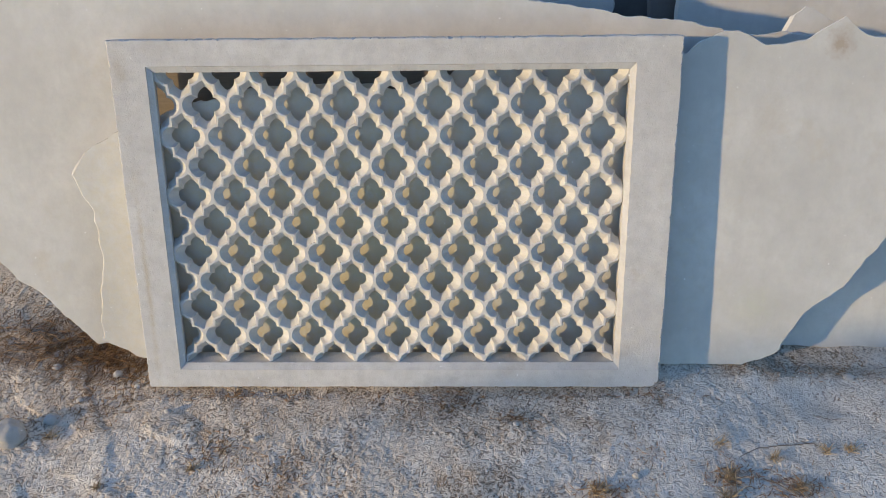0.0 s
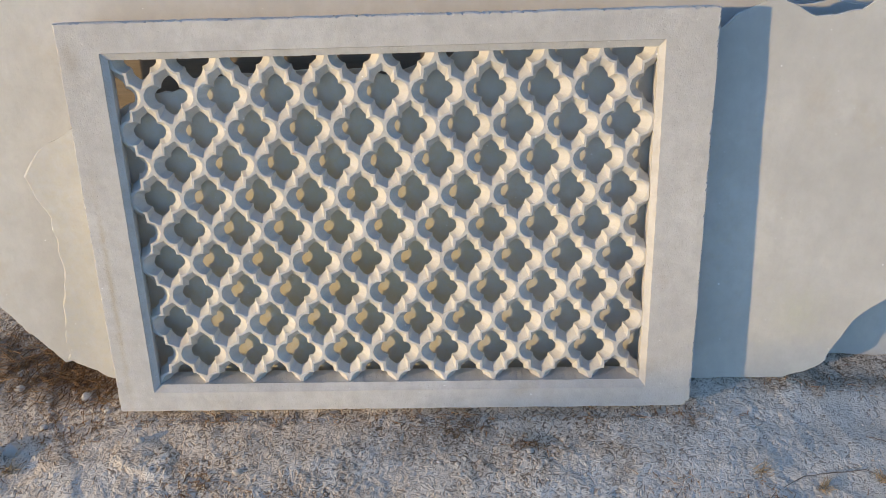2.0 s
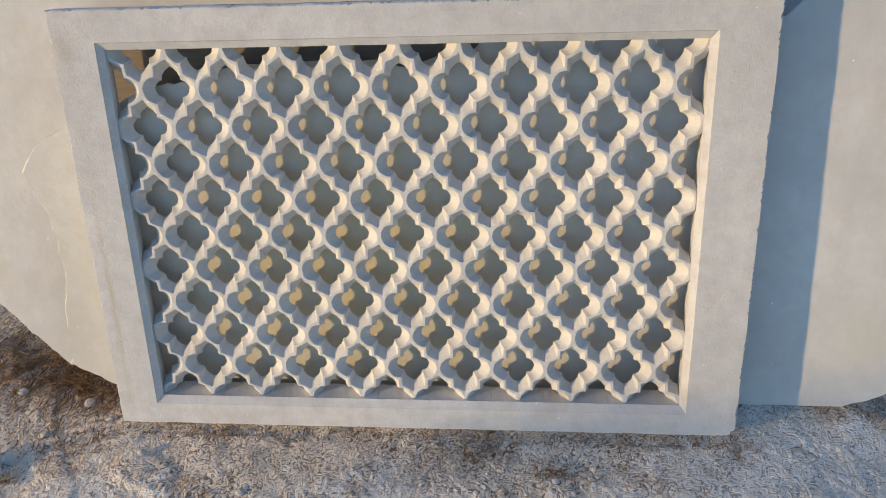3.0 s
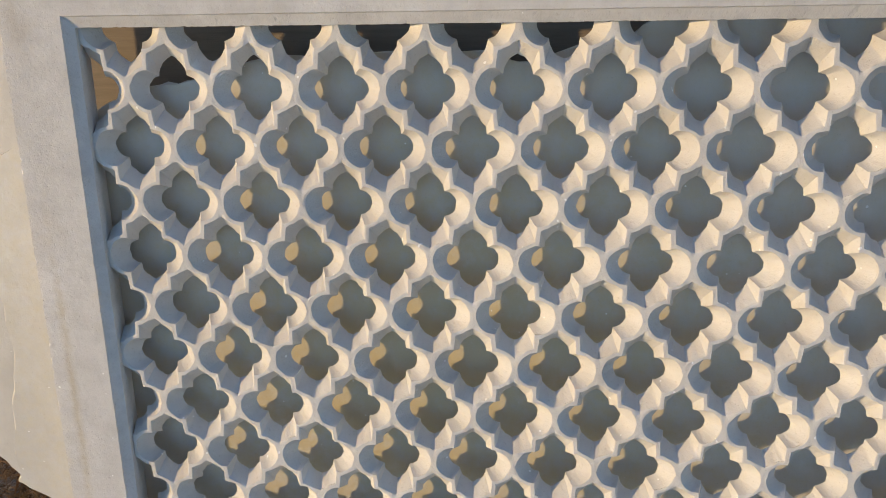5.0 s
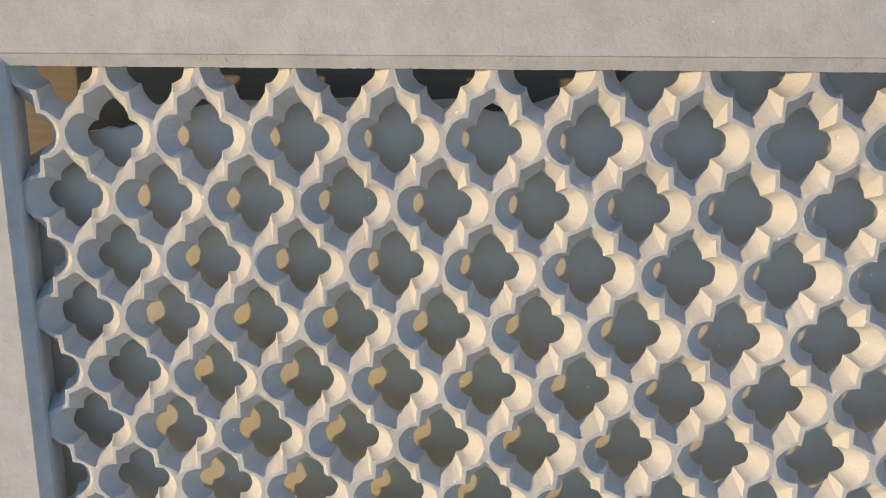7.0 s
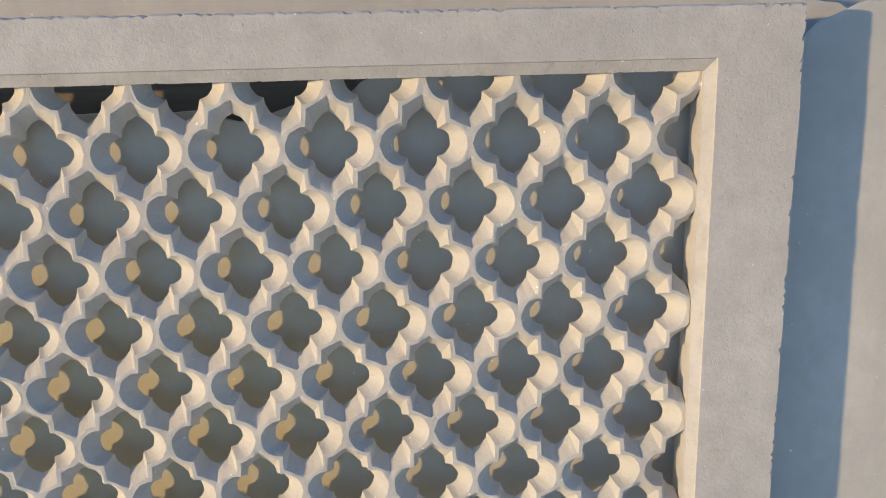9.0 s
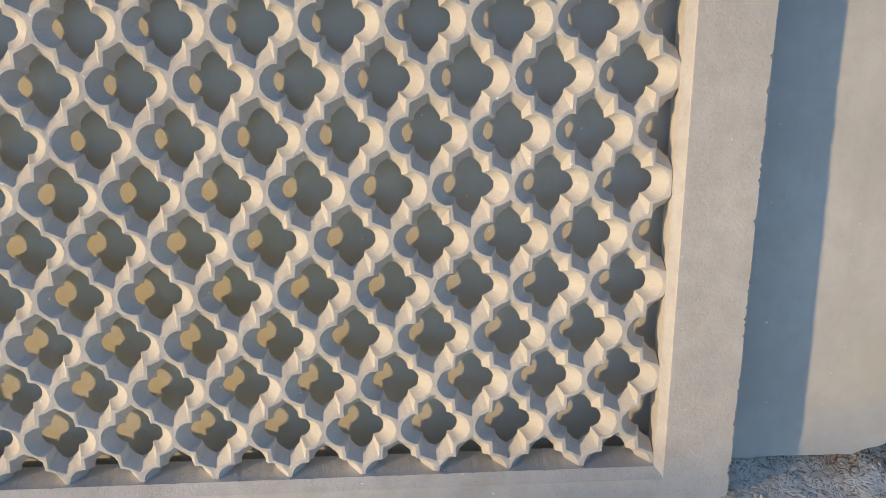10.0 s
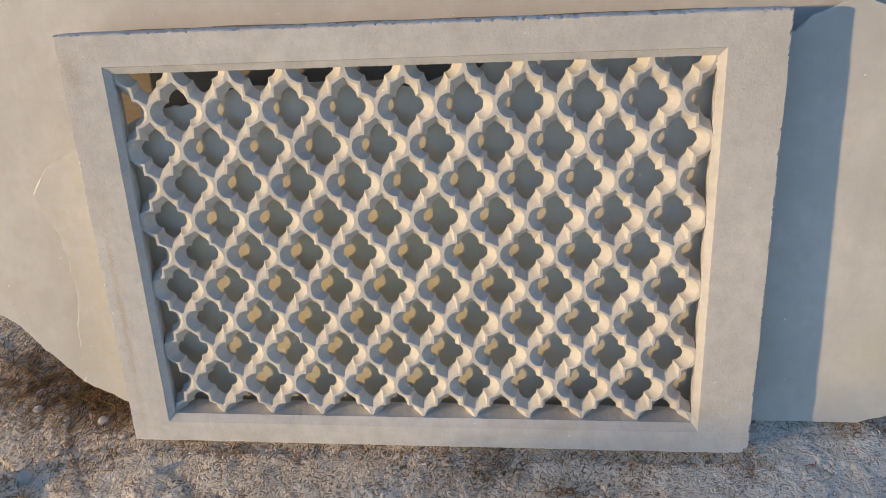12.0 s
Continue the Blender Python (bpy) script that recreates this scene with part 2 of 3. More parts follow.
def ground_height(x, y):
    soft = lambda v: min(1.0, max(0.0, v)) ** 2 * (3 - 2 * min(1.0, max(0.0, v)))
    base = -0.022 + 0.010 * soft((-0.02 - y) / 0.12) - 0.018 * soft((-0.66 - x) / 0.25) - 0.010 * soft((x - 0.70) / 0.2)
    base -= 0.028 * soft((x - 0.95) / 0.15) * soft((y - 0.05) / 0.08)
    near = math.exp(-((max(0.0, abs(x) - 3.0)) ** 2 + max(0.0, abs(y) - 2.5) ** 2) / 4.0)
    lump = noise.fractal(Vector((x * 4.0, y * 4.0, 0.3)), 1.0, 2.0, 3) * 0.005
    clod = noise.fractal(Vector((x * 22.0, y * 26.0, 1.7)), 0.9, 2.0, 3) * 0.0020
    warp = noise.noise(Vector((x * 30.0, y * 30.0, 6.0)))
    curl = noise.noise(Vector((x * 78.0 + warp * 1.1, y * 84.0 - warp, 3.1)))
    crust = 0.0020 * (1.0 - min(1.0, abs(curl) * 3.2)) ** 1.5
    flake = noise.noise(Vector((x * 46.0 - warp * 1.6, y * 52.0 + warp * 1.6, 7.7)))
    crust += 0.0015 * soft(flake * 3.0 + 0.2)
    patch = noise.noise(Vector((x * 4.0 + 9, y * 6.0, 8.0))) + 0.5 * noise.noise(Vector((x * 15.0, y * 15.0, 2.0)))
    patch -= 0.45 * soft((x - 0.65) / 0.2)
    clod += crust * (0.40 + 0.60 * soft(patch * 2.5 + 0.75))
    plate = soft(noise.noise(Vector((x * 6.0 + y * 5.0, y * 8.0, 4.4))) * 6.0 + 0.3)
    clod += 0.004 * plate * (soft((-0.35 - x) / 0.3) + 0.35)
    dish = math.exp(-(((x - 1.12) / 0.085) ** 2 + ((y + 0.01) / 0.075) ** 2))
    clod = clod * (1 - 0.7 * dish) - 0.014 * dish
    under = 0.35 if (abs(x) < 0.70 and -0.015 < y < 0.12) else 1.0
    return base + near * under * (lump + clod)


def build_ground():
    xs, ys = spread(-1.30, 1.50, 0.0034, 400.0), spread(-0.42, 0.22, 0.0036, 400.0)
    verts = [(x, y, ground_height(x, y)) for y in ys for x in xs]
    n = len(xs)
    faces = [(j * n + i, j * n + i + 1, (j + 1) * n + i + 1, (j + 1) * n + i) for j in range(len(ys) - 1) for i in range(n - 1)]
    me = bpy.data.meshes.new("ground")
    me.from_pydata(verts, [], faces)
    me.materials.append(EARTH)
    for p in me.polygons:
        p.use_smooth = True
    tagged(new("ground", me), "dry earth covered in pale marble dust and clods", "ground", kind="structure")


build_ground()


# ---- leaning slabs ----
def slab(outline, depth, thick, mat, label, seed, rough=0.006, tilt=0.0, step=0.012, yaw=0.0):
    """A sawn slab with a broken outline: control points (u, v), its face at depth behind the screen's face."""
    bm = bmesh.new()
    pts = []
    for (u0, v0, r0), (u1, v1, r1) in zip(outline, outline[1:] + outline[:1]):
        n = max(1, int(math.hypot(u1 - u0, v1 - v0) / step))
        nx, nv = -(v1 - v0), u1 - u0
        d = math.hypot(nx, nv) or 1.0
        for i in range(n):
            s = i / n
            u, v = u0 + (u1 - u0) * s, v0 + (v1 - v0) * s
            w = noise.fractal(Vector((u * 22 + seed, v * 22, seed * 1.7)), 0.9, 2.0, 4) * rough * r0
            pts.append((u + nx / d * w, v + nv / d * w))
    rings = []
    cx, cv = sum(p[0] for p in pts) / len(pts), sum(p[1] for p in pts) / len(pts)
    m = len(pts)
    # broken tops slope away to the back, the sides bulge a little
    for k, (y, side, top) in enumerate(((0.0, 0.003, 0.0012), (0.004, 0.0, 0.0), (thick * 0.5, -0.0035, 0.005), (thick - 0.004, 0.002, 0.011), (thick, 0.006, 0.014))):
        ring = []
        for i, (u, v) in enumerate(pts):
            pu, pv = pts[i - 1]
            qu, qv = pts[(i + 1) % m]
            tx, tv = qu - pu, qv - pv
            d = math.hypot(tx, tv) or 1.0
            inset = top if -tx / d > 0.6 else side
            w = inset + noise.noise(Vector((u * 60, v * 60, k * 3.1 + seed))) * 0.0022
            ring.append(bm.verts.new((u - tv / d * w, y, v + tx / d * w)))
        rings.append(ring)
    for a, b in zip(rings, rings[1:]):
        bridge(bm, a, b)
    bm.faces.new(rings[0])
    bm.faces.new(list(reversed(rings[-1])))
    ob = new("marble_slab", mesh_of("marble_slab", bm, mat, 20.0))
    ob.matrix_world = TIP @ pose(0, depth, 0, tilt, 0, yaw)
    return tagged(ob, label, "slab", "stacked marble slabs")


# outlines run counter-clockwise as seen from the front: u, v, roughness of the edge that starts there
FRONT = [(-0.70, 0.035, 0.5), (0.935, 0.022, 0.8), (0.991, 0.040, 1), (1.037, 0.068, 1), (1.045, 0.104, 1), (1.087, 0.173, 1), (1.130, 0.209, 1),
         (1.183, 0.249, 1), (1.232, 0.329, 1), (1.279, 0.392, 1), (1.40, 0.52, 1), (1.45, 0.78, 1), (1.30, 0.88, 1), (1.184, 0.898, 1), (1.145, 0.905, 1),
         (1.116, 0.925, 0.6), (1.086, 0.947, 0.6), (1.036, 0.916, 1), (0.999, 0.893, 1), (0.905, 0.883, 1), (0.834, 0.919, 1), (0.803, 0.914, 1),
         (0.754, 0.897, 1), (0.709, 0.868, 1), (0.62, 0.848, 1), (0.56, 0.832, 1), (0.50, 0.846, 1), (0.30, 0.852, 1), (0.17, 0.842, 1), (0.12, 0.810, 1.5), (0.05, 0.800, 1.5), (-0.01, 0.785, 1), (-0.05, 0.80, 1), (-0.36, 0.79, 1), (-0.45, 0.762, 1), (-0.52, 0.755, 1),
         (-0.727, 0.677, 1), (-0.80, 0.636, 1), (-0.849, 0.572, 1), (-0.806, 0.472, 1), (-0.803, 0.418, 1), (-0.802, 0.34, 1), (-0.823, 0.21, 1), (-0.835, 0.105, 1)]
slab(FRONT, 0.086, 0.020, FACE, "pale cream marble slab with a broken outline behind the carved screen", 3.0, tilt=1.2, yaw=0.45)
BIG = [(-0.7, 0.038, 1), (0.4, 0.038, 1), (0.82, 0.06, 1), (0.879, 0.898, 1), (0.795, 0.924, 1), (0.68, 0.945, 1), (0.58, 0.952, 1), (0.494, 0.971, 1), (0.323, 0.994, 1),
       (0.098, 1.062, 1), (-0.312, 1.134, 1), (-0.929, 1.165, 1), (-1.494, 1.052, 1), (-1.463, 0.693, 1), (-1.237, 0.456, 1), (-1.126, 0.415, 1), (-1.142, 0.313, 1), (-1.101, 0.251, 1),
       (-1.042, 0.215, 1), (-1.001, 0.164, 1), (-0.944, 0.102, 1), (-0.894, 0.055, 1)]
slab(BIG, 0.170, 0.030, SLAB, "large cream marble slab with a rough sloping lower edge, leaning at the back", 11.0)
THIRD = [(0.763, 0.035, 1), (1.427, 0.027, 1), (2.04, 0.03, 1), (2.142, 0.796, 1), (1.631, 0.898, 1), (1.121, 0.893, 1), (1.065, 0.896, 1), (1.006, 0.906, 1), (0.935, 0.904, 1),
       (0.814, 0.898, 1)]
slab(THIRD, 0.195, 0.026, SLAB, "cream marble slab standing behind others, partly shaded", 17.0)
CHIP = [(0.93, 0.06, 1), (1.20, 0.06, 1), (1.19, 0.80, 1), (1.14, 0.925, 1), (1.076, 0.962, 1), (1.050, 0.968, 1), (1.018, 0.945, 1), (0.985, 0.87, 1)]
slab(CHIP, 0.226, 0.022, SLAB, "narrow pointed marble offcut wedged among larger slabs", 23.0)
REAR = [(0.812, 0.165, 1), (2.6, 0.165, 1), (2.7, 1.10, 1), (1.9, 1.30, 1), (1.1, 1.26, 1), (0.81, 1.20, 0.3), (0.80, 0.80, 0.3)]
slab(REAR, 0.540, 0.030, SLAB, "tall grey-white marble slab with a straight sawn side", 29.0)
DARK = [(0.10, 0.195, 1), (0.62, 0.195, 1), (0.63, 1.02, 0.6), (0.60, 1.06, 1), (0.20, 1.09, 1)]
slab(DARK, 0.630, 0.035, SLAB_GREY, "shaded bluish grey marble slab deep in the stack", 37.0)
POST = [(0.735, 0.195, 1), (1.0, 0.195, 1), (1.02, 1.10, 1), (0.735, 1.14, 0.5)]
slab(POST, 0.600, 0.028, STONE_AND_GAP, "dark grey stone slab with a sawn side, deep in the stack", 43.0)
# added block: its dark colour stands in for the shade of the gap
GAP_SHADE = [(0.42, 0.23, 1), (1.1, 0.23, 1), (1.1, 1.20, 1), (0.70, 1.22, 2), (0.44, 1.18, 1)]
slab(GAP_SHADE, 0.720, 0.060, STONE_AND_GAP, "added dark block standing in for shade in a gap of the stack", 47.0)
SIDE = [(-2.3, 0.17, 1), (-0.95, 0.17, 1), (-0.90, 0.60, 1), (-1.10, 0.90, 1), (-1.6, 1.0, 1), (-2.4, 0.85, 1)]
slab(SIDE, 0.550, 0.030, SLAB_GREY, "grey-white marble slab mostly hidden behind a larger one", 41.0)


def board():
    """A weathered board wedged between the screen's head and the slabs."""
    m, t, b = material("weathered_wood")
    c = t.nodes.new("ShaderNodeTexCoord").outputs["Object"]
    grain = noise_of(t, c, 9.0, 6, 0.7, (1.0, 8.0, 14.0))
    t.links.new(ramp(t, grain, [(0.3, (0.22, 0.18, 0.135)), (0.7, (0.30, 0.245, 0.185))]), b.inputs["Base Color"])
    bump(t, b, [(grain, 0.5, 0.003)])
    b.inputs["Roughness"].default_value = 0.85
    bm = bmesh.new()
    rings = []
    for y, inset in ((0.0, 0.002), (0.003, 0.0), (0.017, 0.0), (0.020, 0.002)):
        ring = []
        for u, v in rectangle(-0.70, 0.60, 0.68, 0.905, 50, 8):
            iu, iv = (1 if u < -0.69 else -1 if u > 0.59 else 0), (1 if v < 0.69 else -1 if v > 0.90 else 0)
            w = noise.noise(Vector((u * 9, v * 9, y * 40))) * 0.0025
            ring.append(bm.verts.new((u + iu * (inset + w), y, v + iv * (inset + w))))
        rings.append(ring)
    for a, b2 in zip(rings, rings[1:]):
        bridge(bm, a, b2)
    bm.faces.new(rings[0])
    bm.faces.new(rings[-1])
    ob = new("wooden_board", mesh_of("wooden_board", bm, m))
    ob.matrix_world = TIP @ pose(0, 0.127, 0, 0, 0, 0)
    tagged(ob, "weathered brown wooden board wedged behind the carved screen", "board")


# ---- an unseen shrub, added towards the sun to cast thin shade low on the screen and the dust ----
def shrub():
    rnd = random.Random(21)
    out = Vector((SUN.x, SUN.y, 0)).normalized()
    side = Vector((-out.y, out.x, 0))
    rise = SUN.z / math.hypot(SUN.x, SUN.y)
    root = new("shrub")
    root.location = out * 6.0 + side * 1.4
    leaf, t, b = material("shade_leaf")
    r = t.nodes.new("ShaderNodeNewGeometry").outputs["Random Per Island"]
    t.links.new(ramp(t, r, [(0.0, (0.045, 0.07, 0.03)), (1.0, (0.09, 0.11, 0.05))]), b.inputs["Base Color"])
    verts, faces = [], []
    for leaf_no in range(2300):
        lat, d = rnd.uniform(0.0, 3.0), rnd.uniform(-0.35, 0.35)
        if rnd.random() > lat / 0.22:
            continue
        top = (6.0 + d) * rise + 0.084 + 0.72 * (lat - 0.07) + 0.03 * noise.noise(Vector((lat * 5, d * 3, 1.0)))
        # thick at the top to shade the screen, thinner below to spare the ground
        if leaf_no < 800:
            z = top - rnd.uniform(0.0, 0.14)
        elif rnd.random() < (lat - 0.15) / 0.35:
            z = top - rnd.uniform(0.12, 1.3)
        else:
            continue
        p = out * d + side * (lat - 1.4)
        a, c = Vector([rnd.gauss(0, 1) for _ in range(3)]).normalized(), Vector([rnd.gauss(0, 1) for _ in range(3)]).normalized()
        q, k = Vector((p.x, p.y, z)), len(verts)
        n = a.cross(c).normalized()
        verts += [tuple(q - a * 0.045), tuple(q + n * 0.022), tuple(q + a * 0.045), tuple(q - n * 0.022)]
        faces.append((k, k + 1, k + 2, k + 3))
    me = bpy.data.meshes.new("crown")
    me.from_pydata(verts, [], faces)
    me.materials.append(leaf)
    crown = new("crown", me)
    crown.parent = root
    for k in range(7):
        bm = bmesh.new()
        ring = None
        lat = -1.0 + 0.38 * k
        for i in range(9):
            c = side * (lat + 0.05 * math.sin(i + k)) + out * (0.06 * math.cos(i * 0.8 + k)) + Vector((0, 0, -0.05 + (1.0 + 0.28 * k) * i / 8))
            w = 0.016 * (1.1 - i / 8)
            now = [bm.verts.new(c + Vector((w * math.cos(a), w * math.sin(a), 0))) for a in (0, 1.26, 2.51, 3.77, 5.03)]
            if ring:
                bridge(bm, ring, now)
            ring = now
        part("stem", bm, TWIG, root)
    tagged(root, "unseen leafy shrub with thin stems, added to cast the low shade", "shrub")


TWIG = dry("twig_bark", (0.10, 0.075, 0.055), (0.16, 0.12, 0.09))
shrub()


# ---- the carved screen ----
U0, U1, V0, V1 = -0.584, 0.565, 0.068, 0.828
A, B = (U1 - U0) / 20, (V1 - V0) / 10
LATTICE_FRONT, LATTICE_BACK, BACK = 0.019, 0.0415, 0.060


def lobe_line(cx, r, cusp, kink, tip, sag, split, n=8):
    """A quarter of a four-lobed opening, from its side tip to its top tip."""
    top = math.atan2(cusp[1], cusp[0] - cx)
    pts = [(cx + r * math.cos(top * i / n), r * math.sin(top * i / n)) for i in range(n)]
    pts += [cusp, (cusp[0] + (kink[0] - cusp[0]) * split, cusp[1] + (kink[1] - cusp[1]) * split), kink]
    for i in range(1, n):
        s = i / n
        pts.append((kink[0] * (1 - s) - sag * 0.6 * math.sin(math.pi * s), kink[1] + (tip - kink[1]) * s - sag * math.sin(math.pi * s)))
    return pts + [(0.0, tip)]


FRONT_LINE = lobe_line(0.0280, 0.0250, (0.0263, 0.0249), (0.0246, 0.0450), 0.0575, 0.0004, 0.80)
BACK_LINE = lobe_line(0.0182, 0.0172, (0.0192, 0.0174), (0.0176, 0.0262), 0.0412, -0.0018, 0.45)
HEAD = 0.005     # the top row is cut a little taller
SKEW = -0.0015   # the backs of the openings were cut a little to one side


def wobble(u, v, k):
    return noise.noise_vector(Vector((u * 26, v * 26, k))) * 0.0014 + noise.noise_vector(Vector((u * 120, v * 120, k + 5))) * 0.0014


def quarter_rings(n=None):
    mid = [((f[0] + A - g[0]) / 2, (f[1] + B - g[1]) / 2) for f, g in zip(FRONT_LINE, reversed(FRONT_LINE))]
    mid[0], mid[-1] = (A, 0.0), (0.0, B)
    lerp = lambda p, q, s: [(a[0] + (b[0] - a[0]) * s, a[1] + (b[1] - a[1]) * s) for a, b in zip(p, q)]
    deep = LATTICE_BACK - LATTICE_FRONT
    return [(mid, 0.0), (lerp(mid, FRONT_LINE, 0.78), 0.0001), (FRONT_LINE, 0.0011), (lerp(FRONT_LINE, BACK_LINE, 0.07), 0.0036),
            (lerp(FRONT_LINE, BACK_LINE, 0.97), deep - 0.002), (BACK_LINE, deep), (mid, deep)]


def cell(cu, cv, signs):
    """The stone round one opening: the quarters of it that lie inside the border."""
    bm = bmesh.new()
    for su, sv in signs:
        rings = []
        for k, (line, y) in enumerate(quarter_rings()):
            ring = []
            for x, v in line:
                pu, pv = cu + su * x + (SKEW if k in (4, 5) else 0.0), cv + sv * v
                w = wobble(pu, pv, 0.0 if k < 3 else 2.0)
                w = w * (0.6 if k < 1 else 1.0)
                pv += HEAD * max(0.0, (pv - V1 + B) / B) ** 2
                ring.append(bm.verts.new((pu + w.x, LATTICE_FRONT + y + w.y, pv + w.z)))
            rings.append(ring)
        for a, b in zip(rings, rings[1:]):
            bridge(bm, a, b, closed=False)
    bmesh.ops.remove_doubles(bm, verts=bm.verts, dist=0.00002)
    return bm


def border(parent):
    bm = bmesh.new()
    W, H = 0.685, 0.910
    rings = []
    # border rings: rectangle, depth, wear
    for k, (pts, y, wear) in enumerate((
        (rectangle(-W + 0.004, W - 0.004, 0.003, H - 0.003, corner=0.022), BACK, 0.0),
        (rectangle(-W, W, 0.0, H, corner=0.025), BACK - 0.006, 1.0),
        (rectangle(-W, W, 0.0, H, corner=0.025), 0.004, 1.6),
        (rectangle(-W + 0.0025, W - 0.0025, 0.0025, H - 0.0025, corner=0.023), 0.0, 1.0),
        (rectangle(-W + 0.012, W - 0.012, 0.012, H - 0.012, corner=0.016), 0.0, 0.0),
        (rectangle(U0 - 0.018, U1 + 0.018, V0 - 0.026, V1 + HEAD + 0.020), 0.0, 0.0),
        (rectangle(U0 - 0.0115, U1 + 0.0115, V0 - 0.0165, V1 + HEAD + 0.0145), 0.0, 0.25),
        (rectangle(U0 - 0.0102, U1 + 0.0102, V0 - 0.0120, V1 + HEAD + 0.0130), 0.0032, 0.25),
        (rectangle(U0 - 0.0012, U1 + 0.0012, V0 - 0.0012, V1 + HEAD + 0.0012), 0.0100, 0.4),
        (rectangle(U0 + 0.0006, U1 - 0.0006, V0 + 0.0006, V1 + HEAD - 0.0006), 0.0112, 0.4),
        (rectangle(U0, U1, V0, V1 + HEAD), LATTICE_FRONT + 0.002, 0.35),
        (rectangle(U0 - 0.012, U1 + 0.003, V0 + 0.009, V1 + HEAD), BACK, 0.0),
    )):
        ring = []
        for u, v in pts:
            ragged = 1.8 if u > 0.6 else 1.0
            chip = max(0.0, noise.fractal(Vector((u * 125, v * 125, k * 0.35)), 0.7, 2.0, 3) - 0.08) * 0.0036 * wear * ragged
            wave = noise.noise(Vector((u * 14, v * 14, 4.0 + (k > 4)))) * 0.0012 * min(1.0, wear)
            cu, cv = (0 if abs(u) < 0.5 else math.copysign(1, u)), (1 if v > 0.8 else -1 if v < 0.08 else 0)
            sign = 1 if k < 5 else -1
            w = (chip + wave) * sign
            ring.append(bm.verts.new((u - cu * w, y, v - cv * w)))
        rings.append(ring)
    for a, b in zip(rings, rings[1:]):
        bridge(bm, a, b)
    bridge(bm, rings[-1], rings[0])
    return part("border", bm, BORDER, parent, "plain flat border with a chamfered inner edge")


board()
screen = new("lattice_screen")
screen.matrix_world = TIP
tagged(screen, "carved white marble lattice screen with quatrefoil openings, leaning on slabs", "stone screen")
border(screen)
for row in range(11):
    for col in range(11):
        if row % 2:
            cu, us = U0 + 2 * A * col, [s for s in (-1, 1) if 0 <= col + (s - 1) / 2 < 10]
        else:
            if col == 10:
                continue
            cu, us = U0 + 2 * A * (col + 0.5), [-1, 1]
        cv, vs = V0 + B * row, [s for s in (-1, 1) if 0 <= row + (s - 1) / 2 < 10]
        part("tracery", cell(cu, cv, [(a, b) for a in us for b in vs]), CARVED, screen, sharp=34.0)


# ---- litter on the ground ----
def blade(bm, p, heading, length, width, lift, droop, sideways=0.0):
    """A thin bent three-sided stalk."""
    ring = None
    d = Vector((math.cos(heading), math.sin(heading), 0))
    n = Vector((-d.y, d.x, 0))
    for i in range(5):
        s = i / 4
        c = p + d * (length * s) + n * (sideways * s * s) + Vector((0, 0, lift * s - droop * s * s))
        w = width * (1 - 0.75 * s)
        now = [bm.verts.new(c + n * w), bm.verts.new(c - n * w), bm.verts.new(c + Vector((0, 0, w * 1.6)))]
        if ring:
            bridge(bm, ring, now)
        ring = now


def on_ground(x, y, up=0.0):
    return Vector((x, y, ground_height(x, y) + up))


def needles():
    rnd = random.Random(5)
    bm = bmesh.new()
    beds = [(-1.04, 0.22, 0.20, 0.06, 700), (-0.87, 0.16, 0.09, 0.045, 650), (-0.76, 0.08, 0.07, 0.035, 300), (-1.05, -0.08, 0.10, 0.05, 70), (-0.90, -0.13, 0.10, 0.04, 60),
            (-0.45, -0.012, 0.25, 0.010, 200), (0.10, -0.012, 0.25, 0.010, 110), (0.50, -0.010, 0.2, 0.010, 90), (0.69, 0.0, 0.02, 0.02, 30),
            (1.05, 0.10, 0.20, 0.03, 120), (1.3, 0.06, 0.12, 0.04, 60), (0.82, -0.26, 0.04, 0.022, 160), (0.97, -0.285, 0.05, 0.022, 180), (0.50, -0.31, 0.05, 0.02, 150),
            (-0.46, -0.20, 0.04, 0.025, 130), (-0.28, -0.26, 0.05, 0.03, 90), (0.13, -0.045, 0.04, 0.02, 120), (0.30, -0.09, 0.03, 0.008, 60), (-0.80, -0.03, 0.08, 0.03, 160), (0.62, -0.20, 0.05, 0.03, 50)]
    for cx, cy, sx, sy, count in beds:
        for _ in range(count):
            x, y = rnd.gauss(cx, sx), rnd.gauss(cy, sy)
            length = rnd.uniform(0.015, 0.06) if cx < -0.7 and cy > 0 else rnd.uniform(0.006, 0.026)
            blade(bm, on_ground(x, y, rnd.uniform(0.001, 0.007)), rnd.uniform(0, 6.28), length, rnd.uniform(0.0005, 0.0013),
                  rnd.uniform(-0.003, 0.008), rnd.uniform(0, 0.005), rnd.uniform(-0.012, 0.012))
    tagged(new("pine_needles", mesh_of("pine_needles", bm, NEEDLE)), "brown dry needles and straw scattered on the ground", "needles", kind="stuff")


